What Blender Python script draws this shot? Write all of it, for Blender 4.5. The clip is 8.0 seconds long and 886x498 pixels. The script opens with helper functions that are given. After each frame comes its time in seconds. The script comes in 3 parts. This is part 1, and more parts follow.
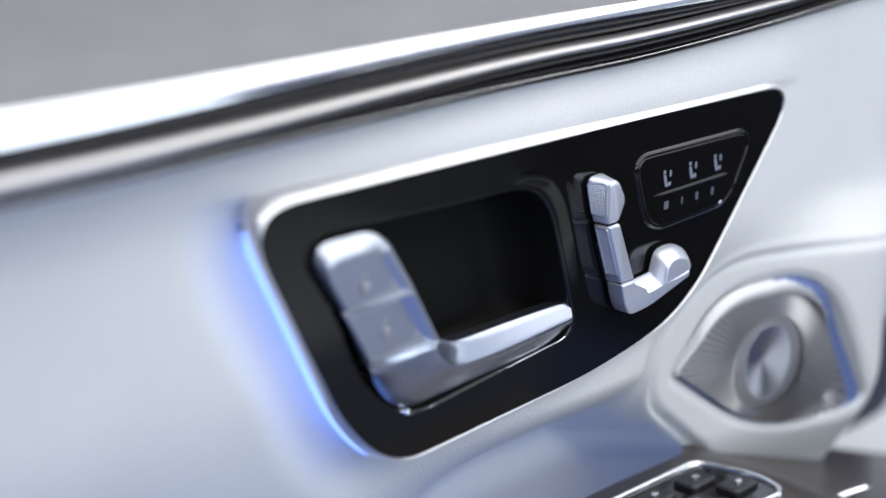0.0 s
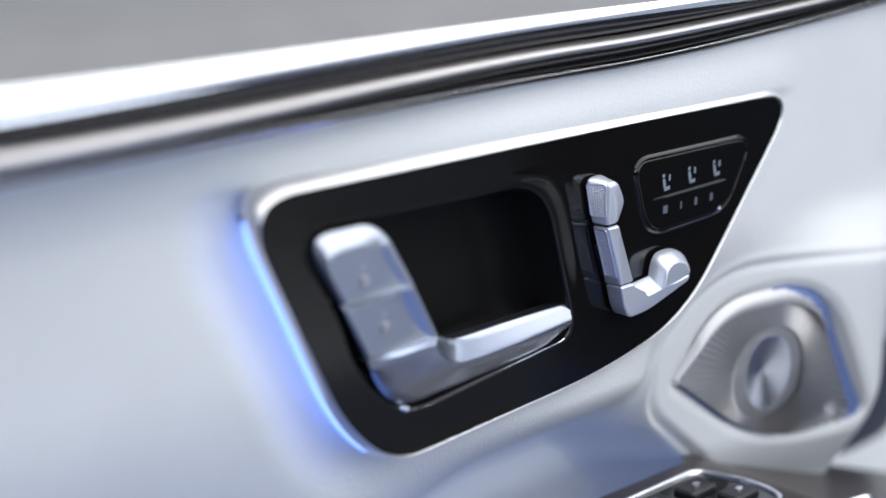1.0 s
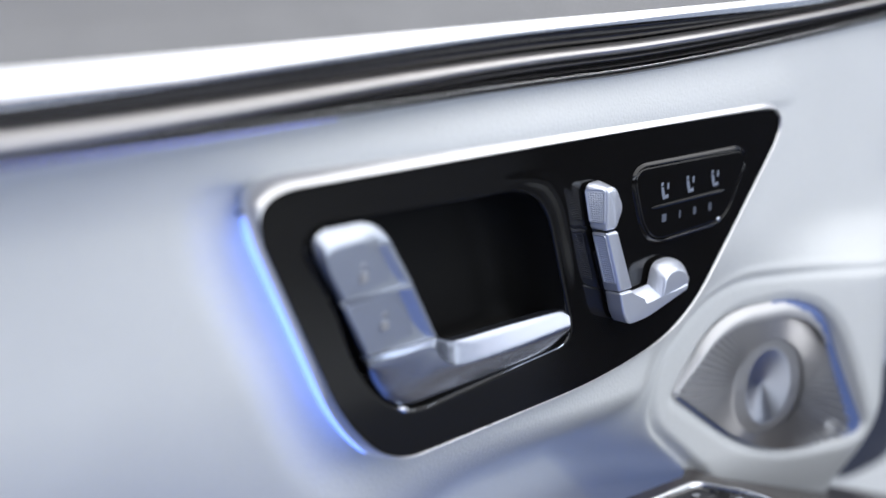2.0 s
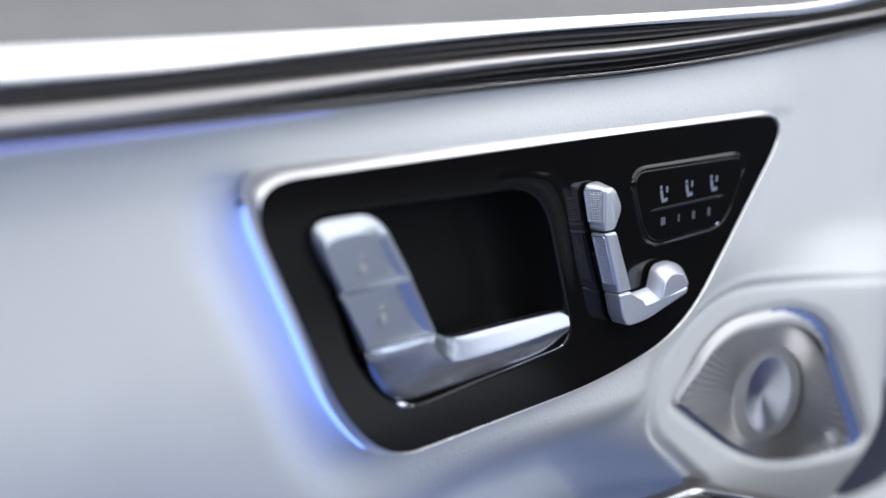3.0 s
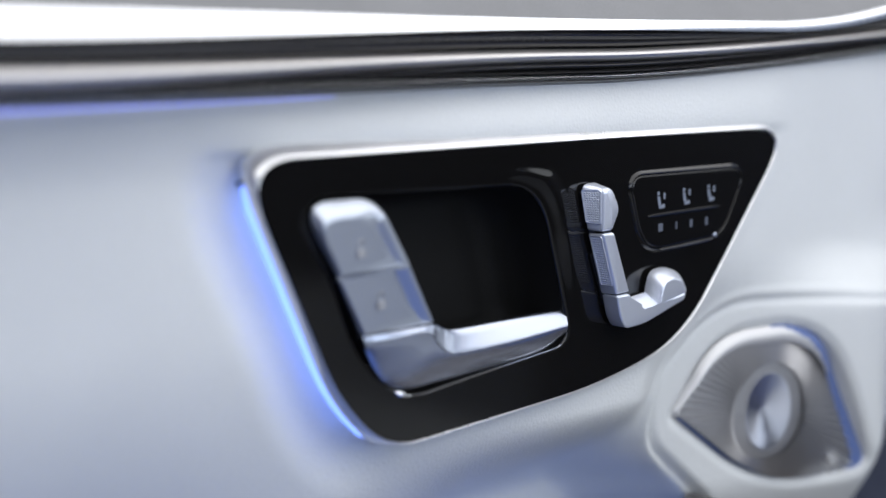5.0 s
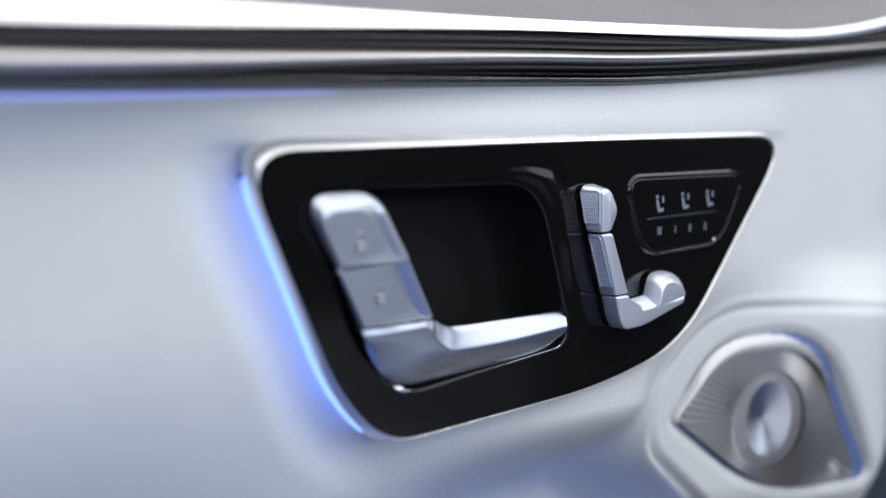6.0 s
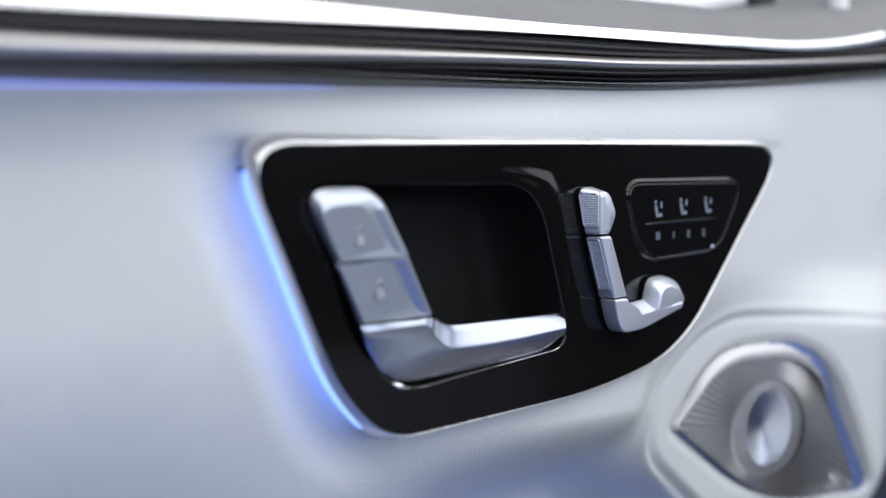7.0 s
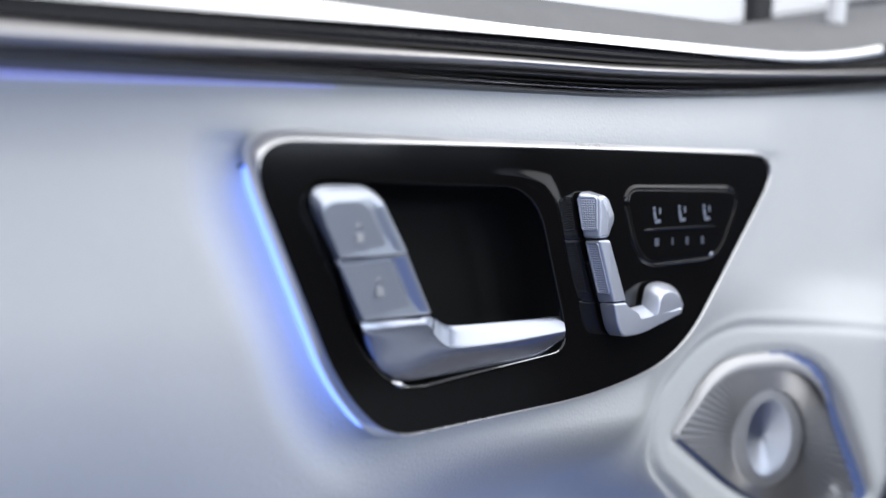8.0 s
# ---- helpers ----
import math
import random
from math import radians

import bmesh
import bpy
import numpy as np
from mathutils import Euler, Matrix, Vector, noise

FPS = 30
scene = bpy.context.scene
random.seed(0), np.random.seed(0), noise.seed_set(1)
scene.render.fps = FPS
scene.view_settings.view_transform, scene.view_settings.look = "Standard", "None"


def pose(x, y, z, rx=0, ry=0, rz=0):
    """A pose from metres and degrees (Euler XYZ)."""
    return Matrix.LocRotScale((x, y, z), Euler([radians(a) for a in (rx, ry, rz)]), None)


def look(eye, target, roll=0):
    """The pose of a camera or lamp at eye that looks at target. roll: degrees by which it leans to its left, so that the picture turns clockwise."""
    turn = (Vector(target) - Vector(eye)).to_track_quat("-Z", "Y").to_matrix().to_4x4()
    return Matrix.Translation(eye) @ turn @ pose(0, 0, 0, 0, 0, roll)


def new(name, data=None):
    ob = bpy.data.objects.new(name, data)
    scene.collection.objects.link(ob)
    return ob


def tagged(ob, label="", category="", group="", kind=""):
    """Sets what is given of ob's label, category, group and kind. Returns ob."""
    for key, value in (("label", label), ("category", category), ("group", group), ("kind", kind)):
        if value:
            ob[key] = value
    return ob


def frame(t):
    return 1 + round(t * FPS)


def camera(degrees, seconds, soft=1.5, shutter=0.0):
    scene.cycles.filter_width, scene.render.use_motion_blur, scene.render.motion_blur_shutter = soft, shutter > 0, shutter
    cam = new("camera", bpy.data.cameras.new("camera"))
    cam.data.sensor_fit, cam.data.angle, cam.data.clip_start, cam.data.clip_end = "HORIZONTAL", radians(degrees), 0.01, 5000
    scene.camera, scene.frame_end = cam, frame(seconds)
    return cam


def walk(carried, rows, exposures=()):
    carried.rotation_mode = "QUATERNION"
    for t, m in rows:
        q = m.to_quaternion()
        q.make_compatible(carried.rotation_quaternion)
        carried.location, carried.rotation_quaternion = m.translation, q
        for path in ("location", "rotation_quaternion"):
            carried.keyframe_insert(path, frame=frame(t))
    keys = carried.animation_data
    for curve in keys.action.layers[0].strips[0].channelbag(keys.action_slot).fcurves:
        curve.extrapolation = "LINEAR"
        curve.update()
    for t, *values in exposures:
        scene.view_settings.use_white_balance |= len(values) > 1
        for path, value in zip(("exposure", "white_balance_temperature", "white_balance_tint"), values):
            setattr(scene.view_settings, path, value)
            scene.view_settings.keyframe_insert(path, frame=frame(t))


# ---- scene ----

# ---------------------------------------------------------------- camera
cam = camera(33, 8.0, soft=1.5)
cam.data.dof.use_dof = True
cam.data.dof.focus_distance = 0.615
cam.data.dof.aperture_fstop = 3.7


def view(x, y, z, yaw, pitch, roll):
    """Camera pose: yaw to the right from +y, pitch upwards, in degrees."""
    return pose(x, y, z, 90 + pitch, 0, -yaw) @ pose(0, 0, 0, 0, 0, roll)


PATH = [
    (0, view(-0.4818, -0.3659, 0.1988, 45.007, -17.391, -0.079)),
    (0.5, view(-0.4835, -0.3684, 0.1897, 44.962, -16.483, -0.016)),
    (1, view(-0.4853, -0.3709, 0.1809, 44.930, -15.543, -0.022)),
    (1.5, view(-0.4872, -0.3735, 0.1720, 44.898, -14.506, -0.020)),
    (3, view(-0.4922, -0.3819, 0.1457, 44.698, -11.781, 0.083)),
    (3.5, view(-0.4937, -0.3847, 0.1368, 44.625, -10.879, 0.086)),
    (4, view(-0.4951, -0.3875, 0.1277, 44.554, -9.988, 0.111)),
    (4.5, view(-0.4965, -0.3903, 0.1183, 44.467, -9.074, 0.168)),
    (6, view(-0.5005, -0.3994, 0.0904, 44.141, -6.330, 0.111)),
    (6.5, view(-0.5018, -0.4020, 0.0814, 44.069, -5.431, 0.145)),
    (7, view(-0.5030, -0.4043, 0.0723, 44.011, -4.513, 0.126)),
    (7.5, view(-0.5042, -0.4065, 0.0634, 43.963, -3.566, 0.046)),
    (8, view(-0.5050, -0.4087, 0.0545, 43.873, -2.683, -0.001)),
]
walk(cam, PATH, [(0, 0.10), (1.5, 0.08), (3.0, 0.0), (4.5, -0.04), (8.0, -0.04)])

# ---------------------------------------------------------------- world, lamps
world = bpy.data.worlds.new("studio")
scene.world = world
world.use_nodes = True
world.node_tree.nodes["Background"].inputs[0].default_value = (0.62, 0.72, 0.95, 1)
world.node_tree.nodes["Background"].inputs[1].default_value = 0.5


def area_lamp(name, m, sx, sy, watts, colour):
    d = bpy.data.lights.new(name, "AREA")
    d.shape, d.size, d.size_y, d.energy, d.color = "RECTANGLE", sx, sy, watts, colour
    ob = new(name, d)
    ob.matrix_world = m
    return ob


# unseen area lamps added overhead, at the windscreen and opposite, for fill and highlights
area_lamp("overhead_lamp", pose(0.11, -0.60, 0.545, 0, 0, 0), 1.64, 1.35, 13.5, (1.0, 0.985, 0.97))
area_lamp("windscreen_fill", look((1.56, -0.75, 0.32), (0.0, -0.55, 0.10)), 1.3, 0.36, 2.2, (0.90, 0.95, 1.0))
area_lamp("side_fill", pose(0.0, -1.49, 0.30, 90, 0, 0), 2.4, 0.36, 8, (0.80, 0.88, 1.0))


# ---------------------------------------------------------------- materials
def material(name, colour, rough=0.5, metal=0.0, coat=0.0, grain=0.0, grain_scale=900.0, bump=0.0, bump_scale=900.0,
             kind="noise", rough_var=0.0, spec=0.5):
    """A procedural surface: colour varied at two scales, roughness varied, fine relief."""
    mat = bpy.data.materials.new(name)
    mat.use_nodes = True
    nt = mat.node_tree
    bsdf = nt.nodes["Principled BSDF"]
    bsdf.inputs["Base Color"].default_value = (*colour, 1)
    bsdf.inputs["Roughness"].default_value = rough
    bsdf.inputs["Metallic"].default_value = metal
    bsdf.inputs["Coat Weight"].default_value = coat
    bsdf.inputs["Coat Roughness"].default_value = 0.04
    bsdf.inputs["Specular IOR Level"].default_value = spec
    coord = nt.nodes.new("ShaderNodeTexCoord")
    if grain:
        fine = nt.nodes.new("ShaderNodeTexNoise")
        fine.inputs["Scale"].default_value = grain_scale
        fine.inputs["Detail"].default_value = 4
        broad = nt.nodes.new("ShaderNodeTexNoise")
        broad.inputs["Scale"].default_value = grain_scale / 40
        add = nt.nodes.new("ShaderNodeMath")
        add.operation = "ADD"
        ramp = nt.nodes.new("ShaderNodeMapRange")
        ramp.inputs["From Min"].default_value, ramp.inputs["From Max"].default_value = 0.6, 1.4
        ramp.inputs["To Min"].default_value, ramp.inputs["To Max"].default_value = 1 - grain, 1 + grain
        mul = nt.nodes.new("ShaderNodeVectorMath")
        mul.operation = "SCALE"
        mul.inputs[0].default_value = colour
        for n in (fine, broad):
            nt.links.new(coord.outputs["Object"], n.inputs["Vector"])
        nt.links.new(fine.outputs["Fac"], add.inputs[0])
        nt.links.new(broad.outputs["Fac"], add.inputs[1])
        nt.links.new(add.outputs[0], ramp.inputs["Value"])
        nt.links.new(ramp.outputs[0], mul.inputs["Scale"])
        nt.links.new(mul.outputs[0], bsdf.inputs["Base Color"])
        if rough_var:
            rr = nt.nodes.new("ShaderNodeMapRange")
            rr.inputs["From Min"].default_value, rr.inputs["From Max"].default_value = 0.3, 0.7
            rr.inputs["To Min"].default_value, rr.inputs["To Max"].default_value = max(0.02, rough - rough_var), rough + rough_var
            nt.links.new(broad.outputs["Fac"], rr.inputs["Value"])
            nt.links.new(rr.outputs[0], bsdf.inputs["Roughness"])
    if bump:
        if kind == "cells":
            tex = nt.nodes.new("ShaderNodeTexVoronoi")
            tex.feature = "DISTANCE_TO_EDGE"
            tex.inputs["Scale"].default_value = bump_scale
            out = tex.outputs["Distance"]
            warp = nt.nodes.new("ShaderNodeTexNoise")
            warp.inputs["Scale"].default_value = bump_scale / 3
            mix = nt.nodes.new("ShaderNodeVectorMath")
            mix.operation = "MULTIPLY_ADD"
            mix.inputs[1].default_value = (1.2 / bump_scale,) * 3
            nt.links.new(coord.outputs["Object"], warp.inputs["Vector"])
            nt.links.new(warp.outputs["Color"], mix.inputs[0])
            nt.links.new(coord.outputs["Object"], mix.inputs[2])
            nt.links.new(mix.outputs[0], tex.inputs["Vector"])
        else:
            tex = nt.nodes.new("ShaderNodeTexNoise")
            tex.inputs["Scale"].default_value = bump_scale
            tex.inputs["Detail"].default_value = 5
            out = tex.outputs["Fac"]
            nt.links.new(coord.outputs["Object"], tex.inputs["Vector"])
        b = nt.nodes.new("ShaderNodeBump")
        b.inputs["Strength"].default_value = bump
        b.inputs["Distance"].default_value = 0.0004
        nt.links.new(out, b.inputs["Height"])
        nt.links.new(b.outputs[0], bsdf.inputs["Normal"])
    return mat


def glowing(name, colour, strength):
    mat = bpy.data.materials.new(name)
    mat.use_nodes = True
    bsdf = mat.node_tree.nodes["Principled BSDF"]
    bsdf.inputs["Base Color"].default_value = (*colour, 1)
    bsdf.inputs["Emission Color"].default_value = (*colour, 1)
    bsdf.inputs["Emission Strength"].default_value = strength
    return mat


LEATHER = material("pale_leather", (0.675, 0.695, 0.695), 0.48, grain=0.04, grain_scale=700, bump=0.6, bump_scale=480, kind="cells", rough_var=0.06)
RIM = material("satin_silver_rim", (0.82, 0.82, 0.83), 0.30, metal=0.80, grain=0.03, grain_scale=1500, rough_var=0.05)
PIANO = material("piano_black", (0.0050, 0.0047, 0.0044), 0.09, grain=0.15, grain_scale=300, rough_var=0.02, spec=0.50)
POCKET = material("soft_black_lining", (0.007, 0.007, 0.007), 0.6, grain=0.2, grain_scale=900, bump=0.1, spec=0.15)
ALU = material("satin_aluminium", (0.51, 0.55, 0.65), 0.25, metal=0.97, grain=0.015, grain_scale=4000)
SATIN = material("satin_silver_lacquer", (0.52, 0.56, 0.63), 0.32, metal=0.74, grain=0.015, grain_scale=4000)
SWITCH = material("satin_silver_paint", (0.75, 0.79, 0.88), 0.32, metal=0.66, grain=0.015, grain_scale=4000)
BRUSHED = material("spun_metal", (0.66, 0.68, 0.74), 0.34, metal=1.0, grain=0.03, grain_scale=3000)

CHROME = material("polished_chrome", (0.90, 0.91, 0.93), 0.10, metal=1.0, grain=0.01, grain_scale=4000)
WARM = material("warm_satin_metal", (0.62, 0.60, 0.58), 0.40, metal=1.0, grain=0.02, grain_scale=4000)
GLOSS_DARK = material("dark_gloss_trim", (0.018, 0.017, 0.017), 0.20, grain=0.2, grain_scale=500, rough_var=0.03, spec=0.45)
SILL = material("grey_sill_fabric", (0.21, 0.21, 0.213), 0.8, grain=0.10, grain_scale=1100, bump=0.25, bump_scale=2200)
RING = material("satin_ring_metal", (0.64, 0.64, 0.64), 0.42, metal=0.35, grain=0.01, grain_scale=3000)
# dark blue stands in for the shadow in the loudspeaker's gap
GAP_SHADE = material("blue_gap_shade", (0.10, 0.15, 0.34), 0.45, grain=0.06, grain_scale=800)
GRILLE = material("speaker_metal", (0.52, 0.52, 0.53), 0.36, metal=0.85, grain=0.06, grain_scale=1500, bump=0.1, bump_scale=3000)
ICON = material("pale_print", (0.20, 0.23, 0.29), 0.5, grain=0.05)
ICON_DIM = material("grey_print", (0.10, 0.115, 0.15), 0.5, grain=0.05)
ETCH = material("etched_symbol", (0.55, 0.55, 0.56), 0.45, metal=0.8, grain=0.05)
WOOD = material("dark_open_pore_wood", (0.045, 0.036, 0.032), 0.38, coat=0.2, grain=0.35, grain_scale=260, bump=0.2, bump_scale=500)
PALE = material("pale_reflector", (0.62, 0.63, 0.62), 0.6, grain=0.06, grain_scale=200)
CABIN = material("blue_grey_cabin_lining", (0.24, 0.29, 0.45), 0.8, grain=0.15, grain_scale=60)
# strong blue stands in for blue ambient light bounced from below
BLUE_FLOOR = material("blue_fill_floor", (0.13, 0.225, 0.60), 0.9, grain=0.2, grain_scale=90)
DASH = material("dark_dashboard", (0.035, 0.04, 0.06), 0.6, grain=0.2, grain_scale=60)
BLUE = glowing("ambient_light_blue", (0.18, 0.33, 1.0), 2.2)
BLUE_DEEP = glowing("ambient_light_strong_blue", (0.31, 0.44, 1.0), 4.4)
POCKET_GLOW = glowing("ambient_light_deep_blue", (0.20, 0.33, 1.0), 1.2)
VIOLET = glowing("ambient_light_violet", (0.34, 0.40, 1.0), 1.0)
WHITE_OUT = glowing("glowing_studio_wall", (0.86, 0.88, 0.90), 0.75)
PLASTIC_BLACK = material("black_plastic", (0.015, 0.015, 0.018), 0.4, grain=0.1)
WHITE_PAINT = material("white_enamel", (0.80, 0.81, 0.82), 0.35, grain=0.03)


def spun(mat, amount):
    """Turned metal: gloss drawn out round the part's own middle."""
    nt = mat.node_tree
    tangent = nt.nodes.new("ShaderNodeTangent")
    tangent.direction_type, tangent.axis = "RADIAL", "Y"
    bsdf = nt.nodes["Principled BSDF"]
    bsdf.inputs["Anisotropic"].default_value = amount
    nt.links.new(tangent.outputs[0], bsdf.inputs["Tangent"])


spun(BRUSHED, 0.9)
spun(GRILLE, 0.3)


# ---------------------------------------------------------------- mesh helpers
def finish(name, bm, mat, angle=32):
    bmesh.ops.remove_doubles(bm, verts=bm.verts, dist=1e-6)
    bmesh.ops.recalc_face_normals(bm, faces=bm.faces)
    for f in bm.faces:
        f.smooth = True
    for e in bm.edges:
        e.smooth = len(e.link_faces) == 2 and e.calc_face_angle(0) < radians(angle)
    me = bpy.data.meshes.new(name)
    bm.to_mesh(me)
    bm.free()
    me.materials.append(mat)
    return me


def part(name, bm, mat, parent=None, label="", angle=32):
    ob = new(name, finish(name, bm, mat, angle))
    weighted = ob.modifiers.new("weighted", "WEIGHTED_NORMAL")
    weighted.keep_sharp = True
    ob.parent = parent
    return tagged(ob, label)


def thing(name, label, category, kind="", group=""):
    return tagged(new(name), label, category, group, kind)


def rounded(corners, seg=8):
    """A closed outline from corners (x, z, radius), each cut back by that much and rounded."""
    pts, n = [], len(corners)
    for i, (x, z, r) in enumerate(corners):
        p = Vector((x, z))
        a, b = Vector(corners[i - 1][:2]) - p, Vector(corners[(i + 1) % n][:2]) - p
        la, lb = a.length, b.length
        a, b = a / la, b / lb
        t = min(r, la * 0.49, lb * 0.49)
        for k in range(seg + 1):
            u = k / seg
            pts.append(p + a * t * (1 - u) ** 2 + b * t * u ** 2)
    return pts


def inside_distance(outline, x, z):
    """Distance to the outline, negative inside."""
    best, odd, n = 9.0, False, len(outline)
    for i in range(n):
        ax, az = outline[i - 1]
        bx, bz = outline[i]
        dx, dz = bx - ax, bz - az
        l2 = dx * dx + dz * dz
        if l2 < 1e-14:
            continue
        t = min(1.0, max(0.0, ((x - ax) * dx + (z - az) * dz) / l2))
        d = math.hypot(x - ax - t * dx, z - az - t * dz)
        best = min(best, d)
        if (az > z) != (bz > z) and x < ax + (z - az) / (bz - az) * dx:
            odd = not odd
    return -best if odd else best


def grown(outline, d):
    """The outline moved outwards by d (inwards where negative)."""
    n = len(outline)
    area = sum(outline[i - 1].cross(outline[i]) for i in range(n))
    s = 1 if area > 0 else -1
    out = []
    for i in range(n):
        t = outline[(i + 1) % n] - outline[i - 1]
        t = t.normalized() if t.length > 1e-9 else Vector((1, 0))
        out.append(outline[i] + Vector((t.y, -t.x)) * d * s)
    # points thrown too near the old outline by a tight bend join their nearest sound neighbour
    sound = [abs(inside_distance(outline, *p)) > 0.96 * abs(d) for p in out]
    if not any(sound):
        return out
    for i in range(n):
        if not sound[i]:
            k = next(k for k in range(1, n) if sound[(i + k) % n] or sound[i - k])
            out[i] = (out[(i + k) % n] if sound[(i + k) % n] else out[i - k]).copy()
    return out


def ring(outline, y):
    return [Vector((p.x, y(p.x, p.y) if callable(y) else y, p.y)) for p in outline]


def loft(rings, cap_first=True, cap_last=True, closed=True, bm=None):
    bm = bm or bmesh.new()
    rows = [[bm.verts.new(p) for p in r] for r in rings]
    n = len(rows[0])
    for a, b in zip(rows, rows[1:]):
        for i in range(n if closed else n - 1):
            j = (i + 1) % n
            bm.faces.new((a[i], a[j], b[j], b[i]))
    for wanted, row in ((cap_first, rows[0]), (cap_last, rows[-1])):
        if wanted:
            kept = [v for i, v in enumerate(row) if (v.co - row[i - 1].co).length > 1e-7]
            bm.faces.new(kept)
    return bm


def plate(outline, front, back, bevel, steps=3, bm=None):
    """A plate with a rounded front edge, its face at y = front."""
    rings = []
    for k in range(steps + 1):
        a = math.pi / 2 * k / steps
        rings.append(ring(grown(outline, -bevel * (1 - math.sin(a))), front + bevel * (1 - math.cos(a))))
    rings.append(ring(outline, back))
    return loft(rings, bm=bm)


def strip(xs, profile, bm=None):
    """A moulding along x: profile(x) gives its open section as (y, z) points."""
    return loft([[Vector((x, y, z)) for y, z in profile(x)] for x in xs], False, False, False, bm)


def box(bm, x0, x1, y0, y1, z0, z1):
    v = [bm.verts.new((x, y, z)) for x in (x0, x1) for y in (y0, y1) for z in (z0, z1)]
    for f in ((0, 1, 3, 2), (4, 6, 7, 5), (0, 4, 5, 1), (2, 3, 7, 6), (0, 2, 6, 4), (1, 5, 7, 3)):
        bm.faces.new([v[i] for i in f])
    return bm


def smooth01(a, b, x):
    t = min(1.0, max(0.0, (x - a) / (b - a)))
    return t * t * (3 - 2 * t)


def span(a, b, n):
    return [a + (b - a) * i / (n - 1) for i in range(n)]


def tube(points, radius, sides=10, bm=None):
    """A round bar along points, its ends closed by domes."""
    rings = []
    n = len(points)
    for i, p in enumerate(points):
        t = (points[min(i + 1, n - 1)] - points[max(i - 1, 0)]).normalized()
        u = t.cross(Vector((0, 1, 0.01))).normalized()
        w = t.cross(u)
        r = (radius(i / (n - 1)) if callable(radius) else radius) * (0.5 if i in (0, n - 1) else 1)
        rings.append([p + (u * math.cos(k * math.tau / sides) + w * math.sin(k * math.tau / sides)) * r for k in range(sides)])
    return loft(rings, bm=bm)


# ---------------------------------------------------------------- outlines shared by neighbours
PANEL = rounded([(-0.2064, 0.0678, 0.025), (0.1165, 0.0660, 0.028), (0.0370, -0.0245, 0.028), (-0.0200, -0.0364, 0.03), (-0.1405, -0.0414, 0.018), (-0.1635, -0.0200, 0.016)], 12)
RIM_BACK = rounded([(-0.2090, 0.0728, 0.027), (0.1178, 0.0690, 0.029), (0.0380, -0.0262, 0.028), (-0.0200, -0.0385, 0.03), (-0.1410, -0.0440, 0.020), (-0.1652, -0.0212, 0.016)], 12)
POD = rounded([(0.40, -0.050, 0.02), (0.150, -0.0190, 0.09), (0.074, -0.0150, 0.050), (0.0385, -0.0480, 0.018), (0.0365, -0.0760, 0.012), (0.076, -0.1120, 0.008), (0.12, -0.20, 0.02), (0.40, -0.20, 0.02)], 6)
SPEAKER = rounded([(0.0500, -0.0660, 0.003), (0.0760, -0.0300, 0.030), (0.1450, -0.0290, 0.040), (0.1895, -0.1130, 0.014), (0.1080, -0.1095, 0.045)], 14)
SPEAKER_IN = rounded([(0.0528, -0.0656, 0.003), (0.0785, -0.0372, 0.030), (0.1410, -0.0378, 0.036), (0.1775, -0.1112, 0.012), (0.1085, -0.1080, 0.045)], 14)

RECESS = [(-0.1790, 0.0545, 0.010), (-0.0590, 0.0515, 0.020), (-0.0385, -0.0165, 0.012), (-0.1350, -0.0250, 0.016), (-0.1570, -0.0050, 0.02)]
recess = rounded(RECESS, 10)


def lift_low(x):
    return 0.0075 * (max(0.0, x + 0.02) / 0.175) ** 1.5


def lift_top(x):
    return 0.008 * (max(0.0, x - 0.10) / 0.10) ** 2 if x < 0.2 else 0.008 + 0.16 * (x - 0.2)


CHANNEL_DEPTH = 0.0055


def near_end(x):
    """1 towards the near end of the door, 0 from the panel's middle on."""
    return smooth01(-0.04, -0.30, x)


def belt_y(x):
    """How far the waist mouldings lie from the panel's plane."""
    return 0.001 - 0.013 * near_end(x)


def speaker_plane(x):
    """The lower door turns towards the seats past the panel: depth of the loudspeaker's plane."""
    return 0.0146 - 0.2 * (min(x, 0.19) - 0.0505)


def channel(x, z):
    """Sunk channel in the leather along the panel's near end, where the light comes out: 1 at its floor."""
    if x > -0.09 or x < -0.26 or z > 0.10 or z < -0.09:
        return 0.0
    d = inside_distance(PANEL, x, z)
    return smooth01(0.0270, 0.0075, d) * smooth01(-0.112, -0.150, x - 0.15 * min(0.0, z)) * smooth01(0.079, 0.056, z)


